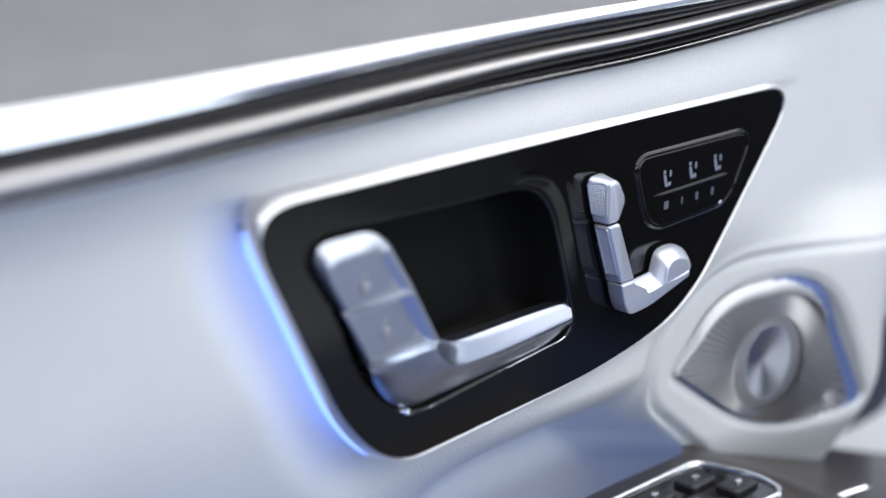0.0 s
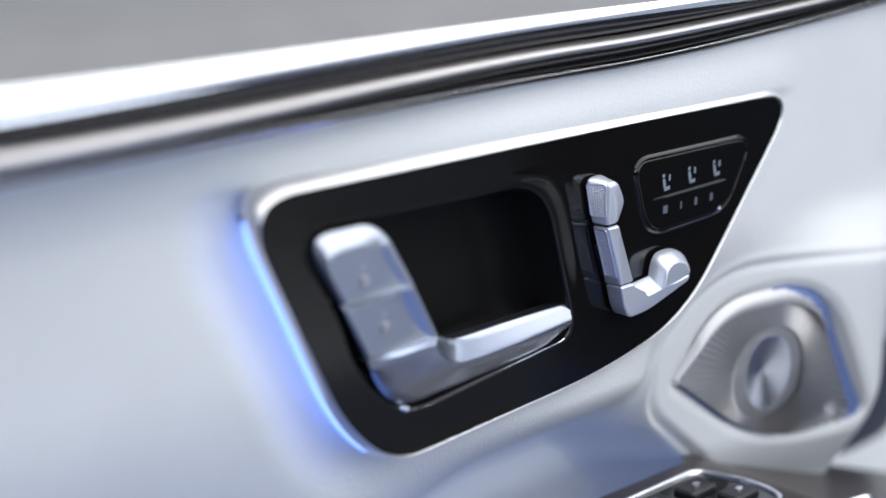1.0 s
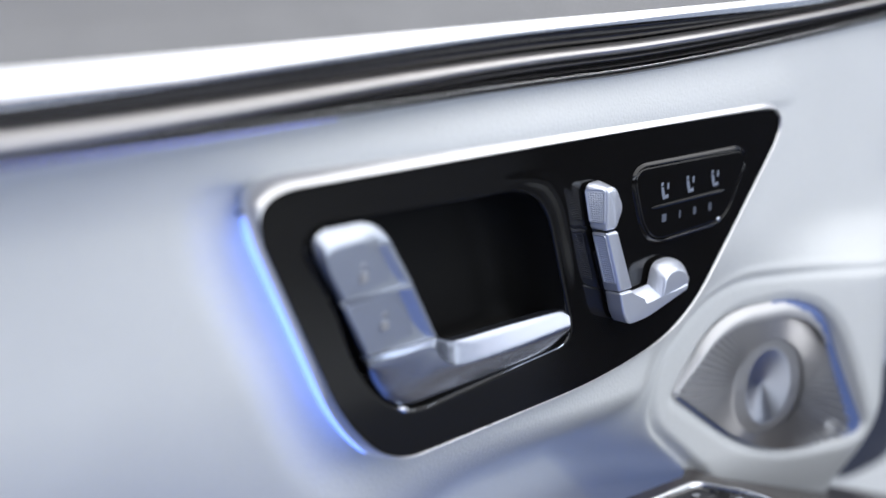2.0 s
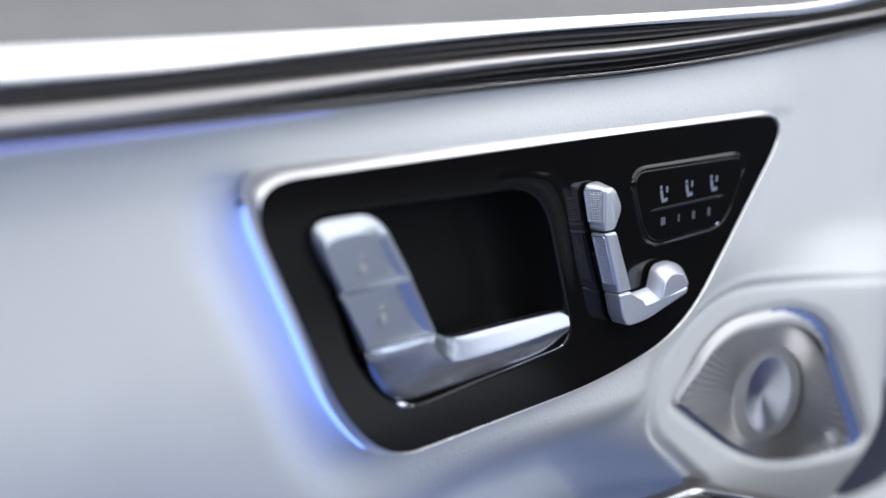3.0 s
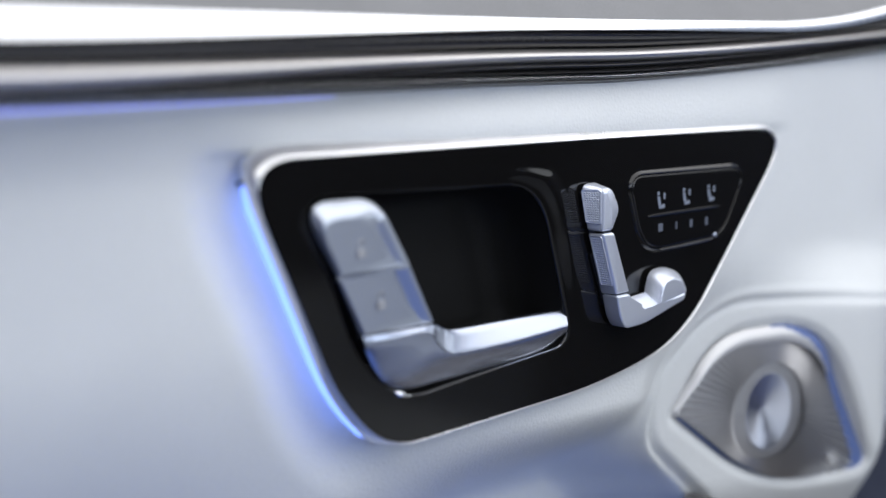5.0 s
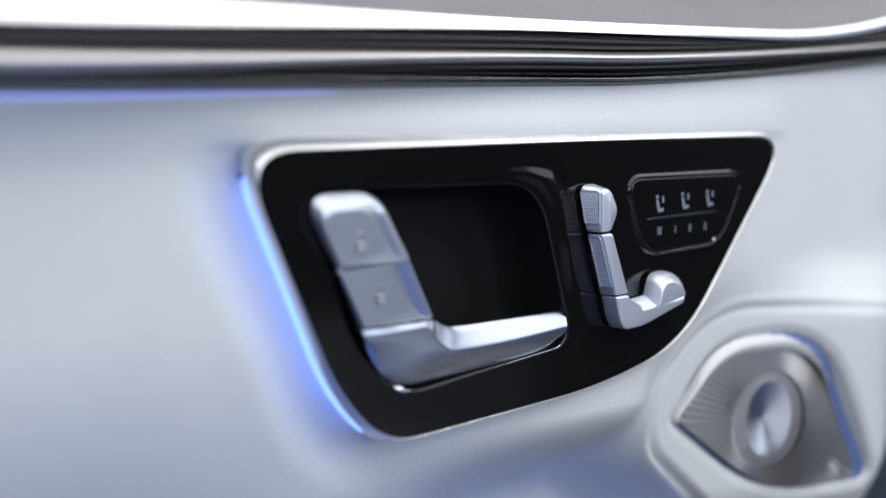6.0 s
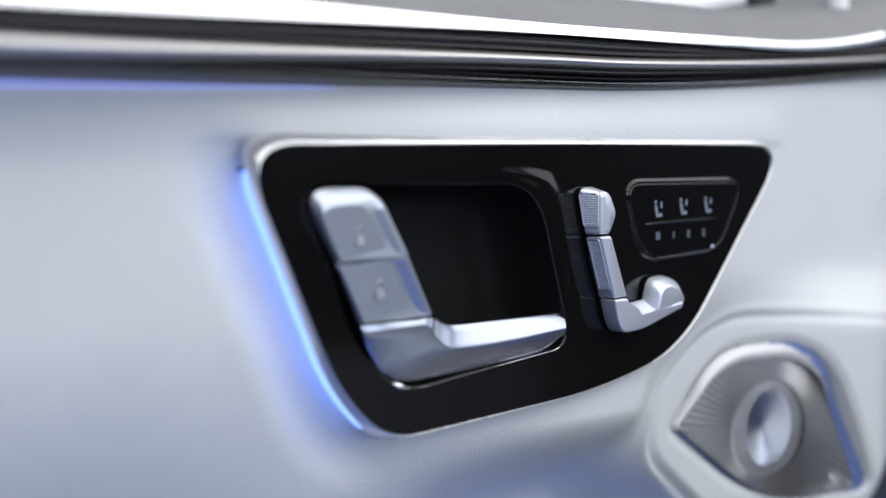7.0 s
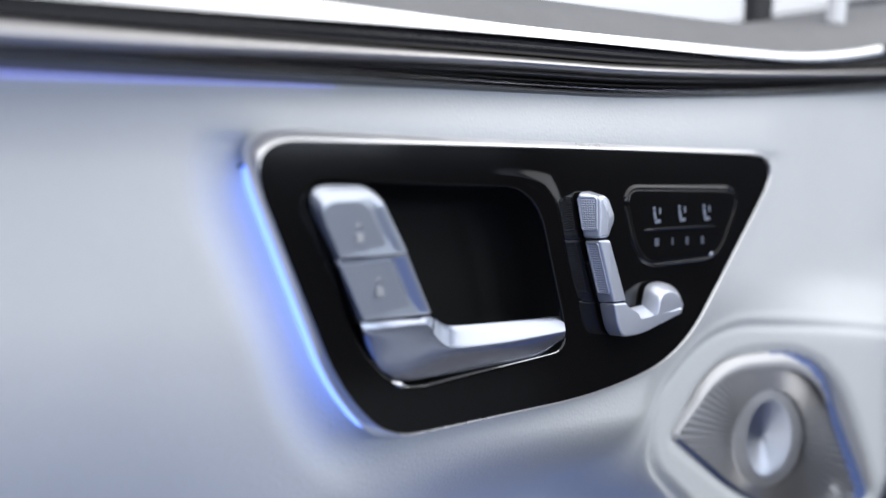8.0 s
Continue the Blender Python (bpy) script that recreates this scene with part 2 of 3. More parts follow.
def skin_y(x, z):
    """Depth of the upholstered door skin."""
    y = 0.0072 - 0.0042 * smooth01(-0.16, 0.09, x)
    y += 0.014 * smooth01(-0.20, -0.46, x) + 0.018 * smooth01(0.01, -0.15, z) * smooth01(0.0, -0.12, x)
    y += 0.006 * smooth01(0.09, 0.33, x) * smooth01(-0.02, 0.02, z) - 0.005 * near_end(x) * smooth01(0.060, 0.090, z)
    y += CHANNEL_DEPTH * channel(x, z)
    # the leather swells up to the panel's top edge
    if z > 0.05:
        above = z - (0.0702 - 0.0114 * x)
        y -= 0.62 * max(0.0, y) * smooth01(0.017, 0.001, above) * smooth01(-0.222, -0.180, x) * smooth01(0.13, 0.09, x) * smooth01(-0.0060, -0.0005, above)
    # hollow under the control panel, open behind the armrest
    hollow = 0.064 * smooth01(-0.048, -0.104, z) * smooth01(-0.17, -0.01, x)
    y += (0.8 if z > 0.01 else 2.6) * (z - 0.01) ** 2 * smooth01(-0.10, -0.27, x)
    if x < -0.04 or z > 0.04:
        return y + hollow
    # raised pod round the loudspeaker, in its own plane, with a welt and a groove along its edge
    d = inside_distance(POD, x, z)
    pod = speaker_plane(x) - 0.004 * smooth01(0.10, 0.175, x) + 0.084 * smooth01(0.160, 0.36, x) * smooth01(0.05, -0.08, z) + 0.030 * smooth01(-0.100, -0.170, z)
    outside = y + hollow
    w = smooth01(0.030, -0.004, d) * smooth01(0.035, -0.030, z)
    y = outside + (pod - outside) * w
    low = smooth01(-0.030, -0.055, z)
    y -= (0.0006 + 0.0014 * low) * math.exp(-((d - 0.0042) / 0.0022) ** 2)
    y += (0.0010 + 0.0014 * low) * math.exp(-((d - 0.0002) / 0.0019) ** 2)
    s = inside_distance(SPEAKER, x, z)
    # the leather rolls into the loudspeaker's opening
    y += 0.0018 * smooth01(0.0050, 0.0, s)
    y += 0.0075 * smooth01(0.0002, -0.0020, s)
    return y


# ---------------------------------------------------------------- door skin
car_door = thing("car_door", "car door inner side in pale grey leather", "car door")
bm = bmesh.new()
xs = span(-0.50, -0.04, 150) + span(-0.0375, 0.215, 215) + span(0.218, 0.42, 60)
zs = span(-0.26, -0.145, 12) + span(-0.143, 0.0, 122) + span(0.0022, 0.052, 24) + span(0.0528, 0.082, 38) + span(0.0836, 0.093, 7)
loft([[Vector((x, skin_y(x, z), z + lift_low(x) * smooth01(0.06, 0.093, z))) for z in zs] for x in xs], False, False, False, bm)
bmesh.ops.delete(bm, geom=[f for f in bm.faces if -0.21 < f.calc_center_median().x < 0.12 and (inside_distance(PANEL, *f.calc_center_median().xz) < (-0.011 if f.calc_center_median().x < -0.10 and f.calc_center_median().z < 0.058 else -0.0022) or inside_distance(recess, *f.calc_center_median().xz) < 0.003)], context="FACES")
part("upholstery", bm, LEATHER, car_door, "pale blue-grey grained leather")
pocket_light = [Vector((x, 0.020, -0.136)) for x in span(-0.15, -0.04, 20)]
part("pocket_light", tube(pocket_light, 0.0032), POCKET_GLOW, car_door, "violet-blue ambient light tube low in the door")

# ---------------------------------------------------------------- belt mouldings
XS = span(-0.62, 0.46, 110)


def band(x, z0, z1, y, bulge, n=9):
    """An open section from z0 up to z1 that bulges towards the cabin."""
    return [(belt_y(x) + y - 0.003 + bulge - bulge * math.sin(math.pi * k / (n - 1)) ** 0.7, z0 + (z1 - z0) * k / (n - 1)) for k in range(n)]


def edges(x):
    lo, up = lift_low(x), lift_top(x)
    k = near_end(x)
    seal0 = 0.0900 + lo
    seal1 = 0.0950 + lo - 0.0030 * k
    warm0 = 0.0982 + 0.9 * lo - 0.0052 * k
    warm1 = 0.1034 + 0.8 * lo - 0.0031 * k
    top0 = 0.1107 + up - 0.0034 * k
    top1 = 0.1150 + up + 0.0006 * k
    return seal0, seal1, warm0, warm1, top0, top1


belt = thing("belt_moulding", "stacked chrome, warm metal and gloss black waist mouldings", "door trim")
for i in range(3):
    part("bead", strip(XS, lambda x: band(x, edges(x)[0] + i * 0.0017, edges(x)[0] + i * 0.0017 + 0.0013, 0.0025, 0.002)), CHROME if i % 2 else GLOSS_DARK, belt)
part("lower_strip", strip(XS, lambda x: band(x, edges(x)[1], edges(x)[2] + 0.0003, 0.003, 0.003)), GLOSS_DARK, belt, "gloss black strip")
part("middle_strip", strip(XS, lambda x: band(x, edges(x)[2], edges(x)[3], 0.0005, 0.004)), WARM, belt, "warm satin metal strip")
part("upper_strip", strip(XS, lambda x: band(x, edges(x)[3], edges(x)[4] + 0.0004, 0.003, 0.003)), GLOSS_DARK, belt, "gloss black strip")


def top_section(x):
    z0, z1 = edges(x)[4:]
    y, h = belt_y(x) - 0.003, z1 - z0
    back = y + 0.54 * h * (1 - 0.32 * near_end(x))
    return [(y + 0.010, z0 + 0.0008), (y + 0.002, z0), (y, z0 + 0.0003)] + [(y + h * (1 - 0.32 * near_end(x)) * (0.34 * u + 0.20 * u * u), z0 + 0.0003 + h * (u + 0.06 * math.sin(math.pi * u))) for u in span(0.08, 1, 9)] + [(back + 0.0004, z1 + 0.0001), (back + 0.0010, z1 - 0.0006), (back + 0.006, z1 - 0.004)]


part("top_strip", strip(span(-0.62, 0.206, 90), top_section), CHROME, belt, "bright polished chrome strip")


part("end_strip", strip(span(0.2065, 0.46, 20), top_section), GLOSS_DARK, belt, "gloss black end of the top strip")


def sill_section(x):
    z, y = edges(x)[5], belt_y(x) - 0.003 + 0.54 * (1 - 0.32 * near_end(x)) * (edges(x)[5] - edges(x)[4])
    return [(y + 0.003, z - 0.003), (y + 0.0012, z + 0.0002), (y + 0.006, z + 0.006), (y + 0.015, z + 0.013), (0.034, z + 0.0175), (0.05, z + 0.019), (0.09, z + 0.020), (0.13, z + 0.018), (0.135, z - 0.05)]


def guide_z(x):
    return edges(x)[0] - 0.0016 - 0.0022 * near_end(x)


def seal_section(x):
    z0, z1 = edges(x)[0], guide_z(x) + 0.0006
    y0, y1 = belt_y(x) + 0.0012, skin_y(x, z1) + 0.001
    return [(y0 + (y1 - y0) * u, z0 + (z1 - z0) * u ** 0.8) for u in span(0, 1, 6)]


part("under_seal", strip(XS, seal_section), PLASTIC_BLACK, belt, "black rubber seal against the leather")
part("light_guide", tube([Vector((x, skin_y(x, guide_z(x)) - 0.0012, guide_z(x))) for x in span(-0.60, -0.16, 40)], lambda u: 0.0008 - 0.0006 * smooth01(0.45, 1.0, u)), VIOLET, belt, "glowing violet-blue ambient light guide")


# added shelf and back plate that keep the violet light from leaking upwards
def carrier_section(x):
    z0, y = edges(x)[0], belt_y(x)
    return [(y - 0.0005, z0 + 0.0034), (y + 0.0060, z0 + 0.0034), (y + 0.0060, edges(x)[5] - 0.004)]


part("carrier", strip(XS, carrier_section), PLASTIC_BLACK, belt, "black carrier behind the strips, added to stop light leaks")
sill = thing("window_sill", "grey fabric-covered window sill above the chrome strip", "window sill")
part("cover", strip(XS, sill_section), SILL, sill)

# ---------------------------------------------------------------- control panel
control_panel = thing("control_panel", "piano black door control panel in a satin silver rim", "control panel")


def rim_foot(x, z):
    """Depth of the rim's back edge: sunk into the leather, but lifted off it along the near end to let the light out."""
    gap = channel(x, z) if x < -0.10 else 0.0
    return (skin_y(x, z) + 0.0030) * (1 - gap) + 0.0034 * gap


rim_rings = [ring(grown(PANEL, -0.0004), 0.0006), ring(grown(PANEL, 0.0002), -0.0004)]
for u, k in ((0.12, 0.03), (0.3, 0.13), (0.5, 0.27), (0.7, 0.42), (0.86, 0.56), (0.96, 0.74), (1.0, 1.0)):
    o = [a.lerp(b, u) for a, b in zip(grown(PANEL, 0.0002), RIM_BACK)]
    rim_rings.append(ring(o, lambda x, z, k=k: -0.0004 + (rim_foot(x, z) + 0.0004) * k))
rim_rings.append(ring(grown(RIM_BACK, -0.0012), lambda x, z: rim_foot(x, z)))
part("rim", loft(rim_rings, False, False), RIM, control_panel, "satin silver rim", 50)


def ray_hits(outline, c, d):
    """Distances at which the ray from c along d meets the outline."""
    for i in range(len(outline)):
        p, e = outline[i - 1] - c, outline[i] - outline[i - 1]
        den = d.cross(e)
        if abs(den) > 1e-12:
            t, q = p.cross(e) / den, p.cross(d) / den
            if -1e-9 <= q <= 1 + 1e-9:
                yield t


def polar(outline, c, n):
    """The outline met by n rays from c."""
    rays = [Vector((math.cos(math.tau * k / n), math.sin(math.tau * k / n))) for k in range(n)]
    return [c + d * max(ray_hits(outline, c, d)) for d in rays]


c0 = Vector((-0.105, 0.016))
outer = polar(grown(PANEL, -0.0003), c0, 240)
hole = polar(recess, c0, 240)


def fascia_y(x, z):
    """The gloss face: flat, with a shallow valley under the button pad."""
    return 0.0011 * math.exp(-((z - 0.008) / 0.011) ** 2) * smooth01(-0.01, 0.03, x) * smooth01(0.066, 0.040, x)


rings = [ring(outer, 0.004), ring(outer, fascia_y)]
rings += [ring([a.lerp(b, u) for a, b in zip(outer, hole)], fascia_y) for u in (0.04, 0.1, 0.17, 0.25, 0.33, 0.42, 0.5)]
for u in span(0, 1, 12):
    reach = [min(0.015, 0.46 * (a - b).length) for a, b in zip(outer, hole)]
    rings.append(ring([b + (a - b).normalized() * r * (1 - u) for a, b, r in zip(outer, hole, reach)], lambda x, z, u=u: fascia_y(x, z) - 0.0006 * math.sin(math.pi * min(1.0, u * 1.1)) ** 2 * smooth01(-0.088, -0.048, x) * smooth01(0.0, 0.03, z)))
for k in range(6):
    a = math.pi / 2 * k / 5
    rings.append(ring([p + (c0 - p).normalized() * 0.0010 * math.sin(a) for p in hole], lambda x, z, a=a: fascia_y(x, z) + 0.0012 * (1 - math.cos(a))))
part("fascia", loft(rings, False, False), PIANO, control_panel, "piano black fascia")
inner = [p + (c0 - p).normalized() * 0.0009 for p in hole]
rings = [ring(inner, 0.0012), ring([p + (c0 - p) * 0.03 for p in inner], 0.014), ring([p + (c0 - p) * 0.10 for p in inner], 0.026), ring([p + (c0 - p) * 0.3 for p in inner], 0.031)]
part("grip_pocket", loft(rings, False, True), POCKET, control_panel, "matt black grip pocket", 60)

# ambient light tubes under the lifted part of the rim
for inset, depth, thick, mat, note in ((-0.0008, 0.0062, 0.0012, BLUE, "glowing blue ambient light tube under the rim"), (-0.0055, 0.0085, 0.0014, BLUE_DEEP, "ambient light source hidden behind the rim")):
    under = [p for p in grown(RIM_BACK, inset) if p.x < -0.136 and -0.038 < p.y < 0.061]
    under.sort(key=lambda p: -p.y)
    under = [a.lerp(b, u / 4) for a, b in zip(under, under[1:]) for u in range(4)]
    part("light_tube", tube([Vector((p.x, depth, p.y)) for p in under], lambda u: thick * (0.5 + 0.5 * smooth01(0.0, 0.12, u) * smooth01(1.0, 0.92, u)), 8), mat, control_panel, note)
# added chrome line, thickened at one spot, shapes the highlight on the recess edge
edge = [p for p in hole if p.y < -0.011 and p.x > -0.150]
edge.sort(key=lambda p: p.x)
part("edge_glint", tube([Vector((p.x, 0.0004, p.y + 0.0003)) for p in edge], lambda u: 0.00028 + 0.0011 * math.exp(-((u - 0.17) / 0.022) ** 2), 8), CHROME, control_panel, "thin chrome bead added for the glint along the grip recess")

# ---------------------------------------------------------------- door handle
door_handle = thing("door_handle", "satin aluminium door lever with two lock buttons", "door handle")


def smooth_path(points, n):
    """n points along a smooth curve through the given ones."""
    p = [Vector(q) for q in points]
    p = [2 * p[0] - p[1]] + p + [2 * p[-1] - p[-2]]
    m, out = len(p) - 3, []
    for k in range(n):
        u = k / (n - 1) * m
        i = min(int(u), m - 1)
        u -= i
        a, b, c, d = p[i:i + 4]
        out.append(0.5 * (2 * b + (c - a) * u + (2 * a - 5 * b + 4 * c - d) * u * u + (3 * b - a - 3 * c + d) * u ** 3))
    return out


def lock_button(outer, inner, top_drop, side):
    """A push button with a flat face, a sloping top edge and a raised finger ridge down its far side."""
    n = len(outer)
    centre = sum(outer, Vector((0, 0))) / n
    def face(z):
        """The handle leans out towards its top."""
        return -0.0021 - 0.11 * (z - 0.003)

    rows = [ring([centre.lerp(p, k) for p in inner], lambda x, z: face(z)) for k in (0.35, 0.75, 0.96, 1.0)]
    for u in (0.10, 0.22, 0.36, 0.52, 0.68, 0.80, 0.90, 0.96, 1.0):
        row = []
        for p, o in zip(inner, outer):
            q = p.lerp(o, u)
            top = smooth01(0.30, 0.88, (o - p).normalized().y) if (o - p).length > 1e-6 else 0.0
            far = smooth01(0.15, 0.75, (o - p).normalized().x) * (1 - top) if (o - p).length > 1e-6 else 0.0
            near = max(0.0, 1 - top - far)
            y = face(p.y) + top * top_drop * u ** 1.6
            y += far * side * (0.0006 * math.sin(math.pi * min(1.0, u / 0.3)) - 0.0022 * smooth01(0.25, 0.75, u) + 0.0016 * smooth01(0.78, 1.0, u) ** 2)
            y += near * 0.0016 * smooth01(0.3, 1.0, u) ** 2
            row.append(Vector((q.x, y, q.y)))
        rows.append(row)
    rows.append([Vector((p.x, v.y + 0.0007, p.y)) for p, v in zip(grown(outer, -0.0006), rows[-1])])
    rows.append([Vector((p.x, v.y + 0.0010, p.y)) for p, v in zip(grown(outer, -0.0025), rows[-1])])
    return loft(rows)


b1o = rounded([(-0.1817, 0.0524, 0.012), (-0.1506, 0.0524, 0.008), (-0.1353, 0.0275, 0.0005), (-0.1676, 0.0264, 0.0005)], 10)
b1i = rounded([(-0.1790, 0.0462, 0.010), (-0.1563, 0.0466, 0.006), (-0.1437, 0.0277, 0.0005), (-0.1665, 0.0268, 0.0005)], 10)
b2o = rounded([(-0.1674, 0.0261, 0.0006), (-0.1351, 0.0272, 0.0006), (-0.1209, 0.0042, 0.0006), (-0.1545, 0.0033, 0.0006)], 6)
b2i = rounded([(-0.1662, 0.0240, 0.0006), (-0.1432, 0.0248, 0.0006), (-0.1298, 0.0046, 0.0006), (-0.1535, 0.0037, 0.0006)], 6)
part("housing", plate(rounded([(-0.1740, 0.0480, 0.010), (-0.1540, 0.0480, 0.008), (-0.1290, 0.0030, 0.002), (-0.1250, -0.0080, 0.003), (-0.0520, -0.0090, 0.002), (-0.0540, -0.0125, 0.002), (-0.1330, -0.0150, 0.006), (-0.1490, -0.0020, 0.004)], 6), 0.0050, 0.020, 0.0005), PLASTIC_BLACK, door_handle, "black plastic housing behind the lever")
for o, i, nm, drop, sym in ((b1o, b1i, "lock_button", 0.0046, (-0.1588, 0.0358)), (b2o, b2i, "unlock_button", 0.0018, (-0.1475, 0.0159))):
    b = part(nm, lock_button(o, i, drop, 1.0), SATIN, door_handle, "satin aluminium push button", 40)
    cx, cz = sym
    depth = -0.0022 - 0.11 * (cz - 0.003)
    bm = box(bmesh.new(), cx - 0.0017, cx + 0.0017, depth - 0.0005, depth + 0.0004, cz - 0.0038, cz - 0.0006)
    tube([Vector((cx + 0.0013 * math.cos(a), depth - 0.0003, cz + 0.0002 + 0.0026 * math.sin(a))) for a in span(0, math.pi, 9)], 0.0003, 6, bm)
    part("symbol", bm, ETCH, b, "faint etched padlock symbol")

# pull lever: a block under the buttons that turns into a bar with a broad sloping upper side
edge_top = smooth_path([(-0.1545, -0.0014, 0.0027), (-0.1380, -0.0012, 0.0028), (-0.1222, -0.0014, 0.0029), (-0.1165, -0.0006, 0.0018), (-0.1112, 0.0002, -0.0005), (-0.1030, 0.0012, -0.0019), (-0.0780, 0.0020, -0.0021), (-0.0412, 0.0020, -0.0021)], 60)
ridge_line = smooth_path([(-0.1533, -0.0018, -0.0002), (-0.1370, -0.0022, 0.0001), (-0.1231, -0.0026, 0.0000), (-0.1185, -0.0027, -0.0048), (-0.1132, -0.0027, -0.0088), (-0.1055, -0.0027, -0.0102), (-0.0780, -0.0025, -0.0100), (-0.0440, -0.0020, -0.0082)], 60)
foot_line = smooth_path([(-0.1521, -0.0004, -0.0030), (-0.1466, 0.0004, -0.0110), (-0.1410, 0.0006, -0.0166), (-0.1315, 0.0010, -0.0204), (-0.1150, 0.0014, -0.0208), (-0.0920, 0.0016, -0.0201), (-0.0590, 0.0014, -0.0180), (-0.0432, 0.0008, -0.0122)], 60)
rows = []
for t_, r_, f_ in zip(edge_top, ridge_line, foot_line):
    section = [Vector((t_.x, 0.012, t_.z - 0.002)), Vector((t_.x, t_.y + 0.0016, t_.z - 0.0003)), t_ + Vector((0, 0.0004, 0))]
    section += [t_.lerp(r_, u) for u in (0.08, 0.3, 0.6, 0.84)]
    section += [r_.lerp(t_, 0.07) + Vector((0, 0.00004, 0)), r_ + Vector((0, 0.00014, 0)), r_.lerp(f_, 0.06) + Vector((0, 0.00004, 0))]
    section += [r_.lerp(f_, u) - Vector((0, 0.0004 * math.sin(math.pi * u), 0)) for u in (0.16, 0.32, 0.5, 0.68, 0.82, 0.92)]
    section += [f_ + Vector((0, 0.0003, 0)), Vector((f_.x + 0.0003, f_.y + 0.0014, f_.z + 0.0008)), Vector((f_.x + 0.002, 0.010, f_.z + 0.004))]
    rows.append(section)
bm = loft(rows, False, False, False)
for row in (rows[0], rows[-1]):
    bm.faces.new([bm.verts.new(p) for p in row])
part("lever", bm, ALU, door_handle, "satin aluminium pull lever", 40)

# ---------------------------------------------------------------- seat switch
seat_switch = thing("seat_switch", "satin metal seat-shaped adjustment switch with knurled grips", "seat switch")
FRONT, REAR = -0.0100, -0.0014


def moulded(front, rear, inset=0.0013, crown=0.0003):
    """A rounded block between a front and a rear outline, its front edge rolled and its face slightly crowned."""
    n = len(front)
    c = sum(front, Vector((0, 0))) / n
    rows = [ring([c.lerp(p, k) for p in grown(front, -inset)], FRONT - crown * (1 - k * k)) for k in (0.3, 0.7, 1.0)]
    for k in range(1, 7):
        a = math.pi / 2 * k / 6
        rows.append(ring(grown(front, -inset * (1 - math.sin(a))) if k < 6 else front, FRONT + inset * (1 - math.cos(a))))
    for u in (0.3, 0.6, 0.9):
        y = FRONT + inset + (REAR - FRONT - inset) * u
        rows.append(ring([p.lerp(q, u) for p, q in zip(front, rear)], y))
    rows.append(ring(grown(rear, -0.0006), REAR))
    return loft(rows)


cap_f = rounded([(-0.0325, 0.0480, 0.0030), (-0.0262, 0.0478, 0.0040), (-0.0210, 0.0385, 0.0034), (-0.0256, 0.0300, 0.0016), (-0.0321, 0.0300, 0.0012)])
cap_r = rounded([(-0.0372, 0.0494, 0.0042), (-0.0262, 0.0498, 0.0044), (-0.0205, 0.0385, 0.0034), (-0.0256, 0.0300, 0.0016), (-0.0326, 0.0300, 0.0012)])
part("headrest", moulded(cap_f, cap_r, inset=0.0021, crown=0.0005), SWITCH, seat_switch, "", 50)
col_f = rounded([(-0.0320, 0.0291, 0.0012), (-0.0248, 0.0293, 0.0012), (-0.0140, 0.0033, 0.0010), (-0.0226, 0.0031, 0.0010)])
col_r = rounded([(-0.0322, 0.0286, 0.0012), (-0.0248, 0.0293, 0.0012), (-0.0140, 0.0033, 0.0010), (-0.0230, 0.0026, 0.0010)])
part("backrest", moulded(col_f, col_r, inset=0.0016), SWITCH, seat_switch, "", 50)
cu_f = rounded([(-0.0225, 0.0024, 0.0010), (-0.0139, 0.0025, 0.0012), (-0.0098, -0.0058, 0.0048), (0.0070, -0.0044, 0.0020), (0.0246, -0.0014, 0.0012), (0.0240, -0.0044, 0.0022), (-0.0040, -0.0116, 0.006), (-0.0165, -0.0120, 0.005), (-0.0198, -0.0072, 0.003)])
cu_r = []
for q, p in enumerate(cu_f):
    lift = smooth01(-0.0150, -0.0110, p.x) * smooth01(-0.0088, -0.0064, p.y - 0.16 * max(0.0, p.x))
    cu_r.append(Vector((p.x + 0.003 * smooth01(0.0, 0.024, p.x), p.y + 0.0048 * lift)))
part("cushion", moulded(cu_f, cu_r, inset=0.0010), SWITCH, seat_switch, "", 50)
du_b = rounded([(0.0052, -0.0030, 0.001), (0.0088, 0.0088, 0.004), (0.0190, 0.0098, 0.007), (0.0280, 0.0066, 0.007), (0.0338, -0.0022, 0.0015)])
du_f = rounded([(0.0066, -0.0046, 0.001), (0.0088, 0.0048, 0.004), (0.0155, 0.0064, 0.006), (0.0228, 0.0038, 0.006), (0.0250, -0.0016, 0.001)])
rows = [ring(grown(du_f, -0.0009), -0.0100), ring(grown(du_f, -0.0003), -0.0097)]
rows += [ring([p.lerp(q, u) for p, q in zip(du_f, du_b)], y) for u, y in ((0.06, -0.0092), (0.22, -0.0082), (0.45, -0.0069), (0.68, -0.0055), (0.85, -0.0042), (0.95, -0.0030), (1.0, -0.0014))]
part("cushion_front", loft(rows), SWITCH, seat_switch, "", 50)


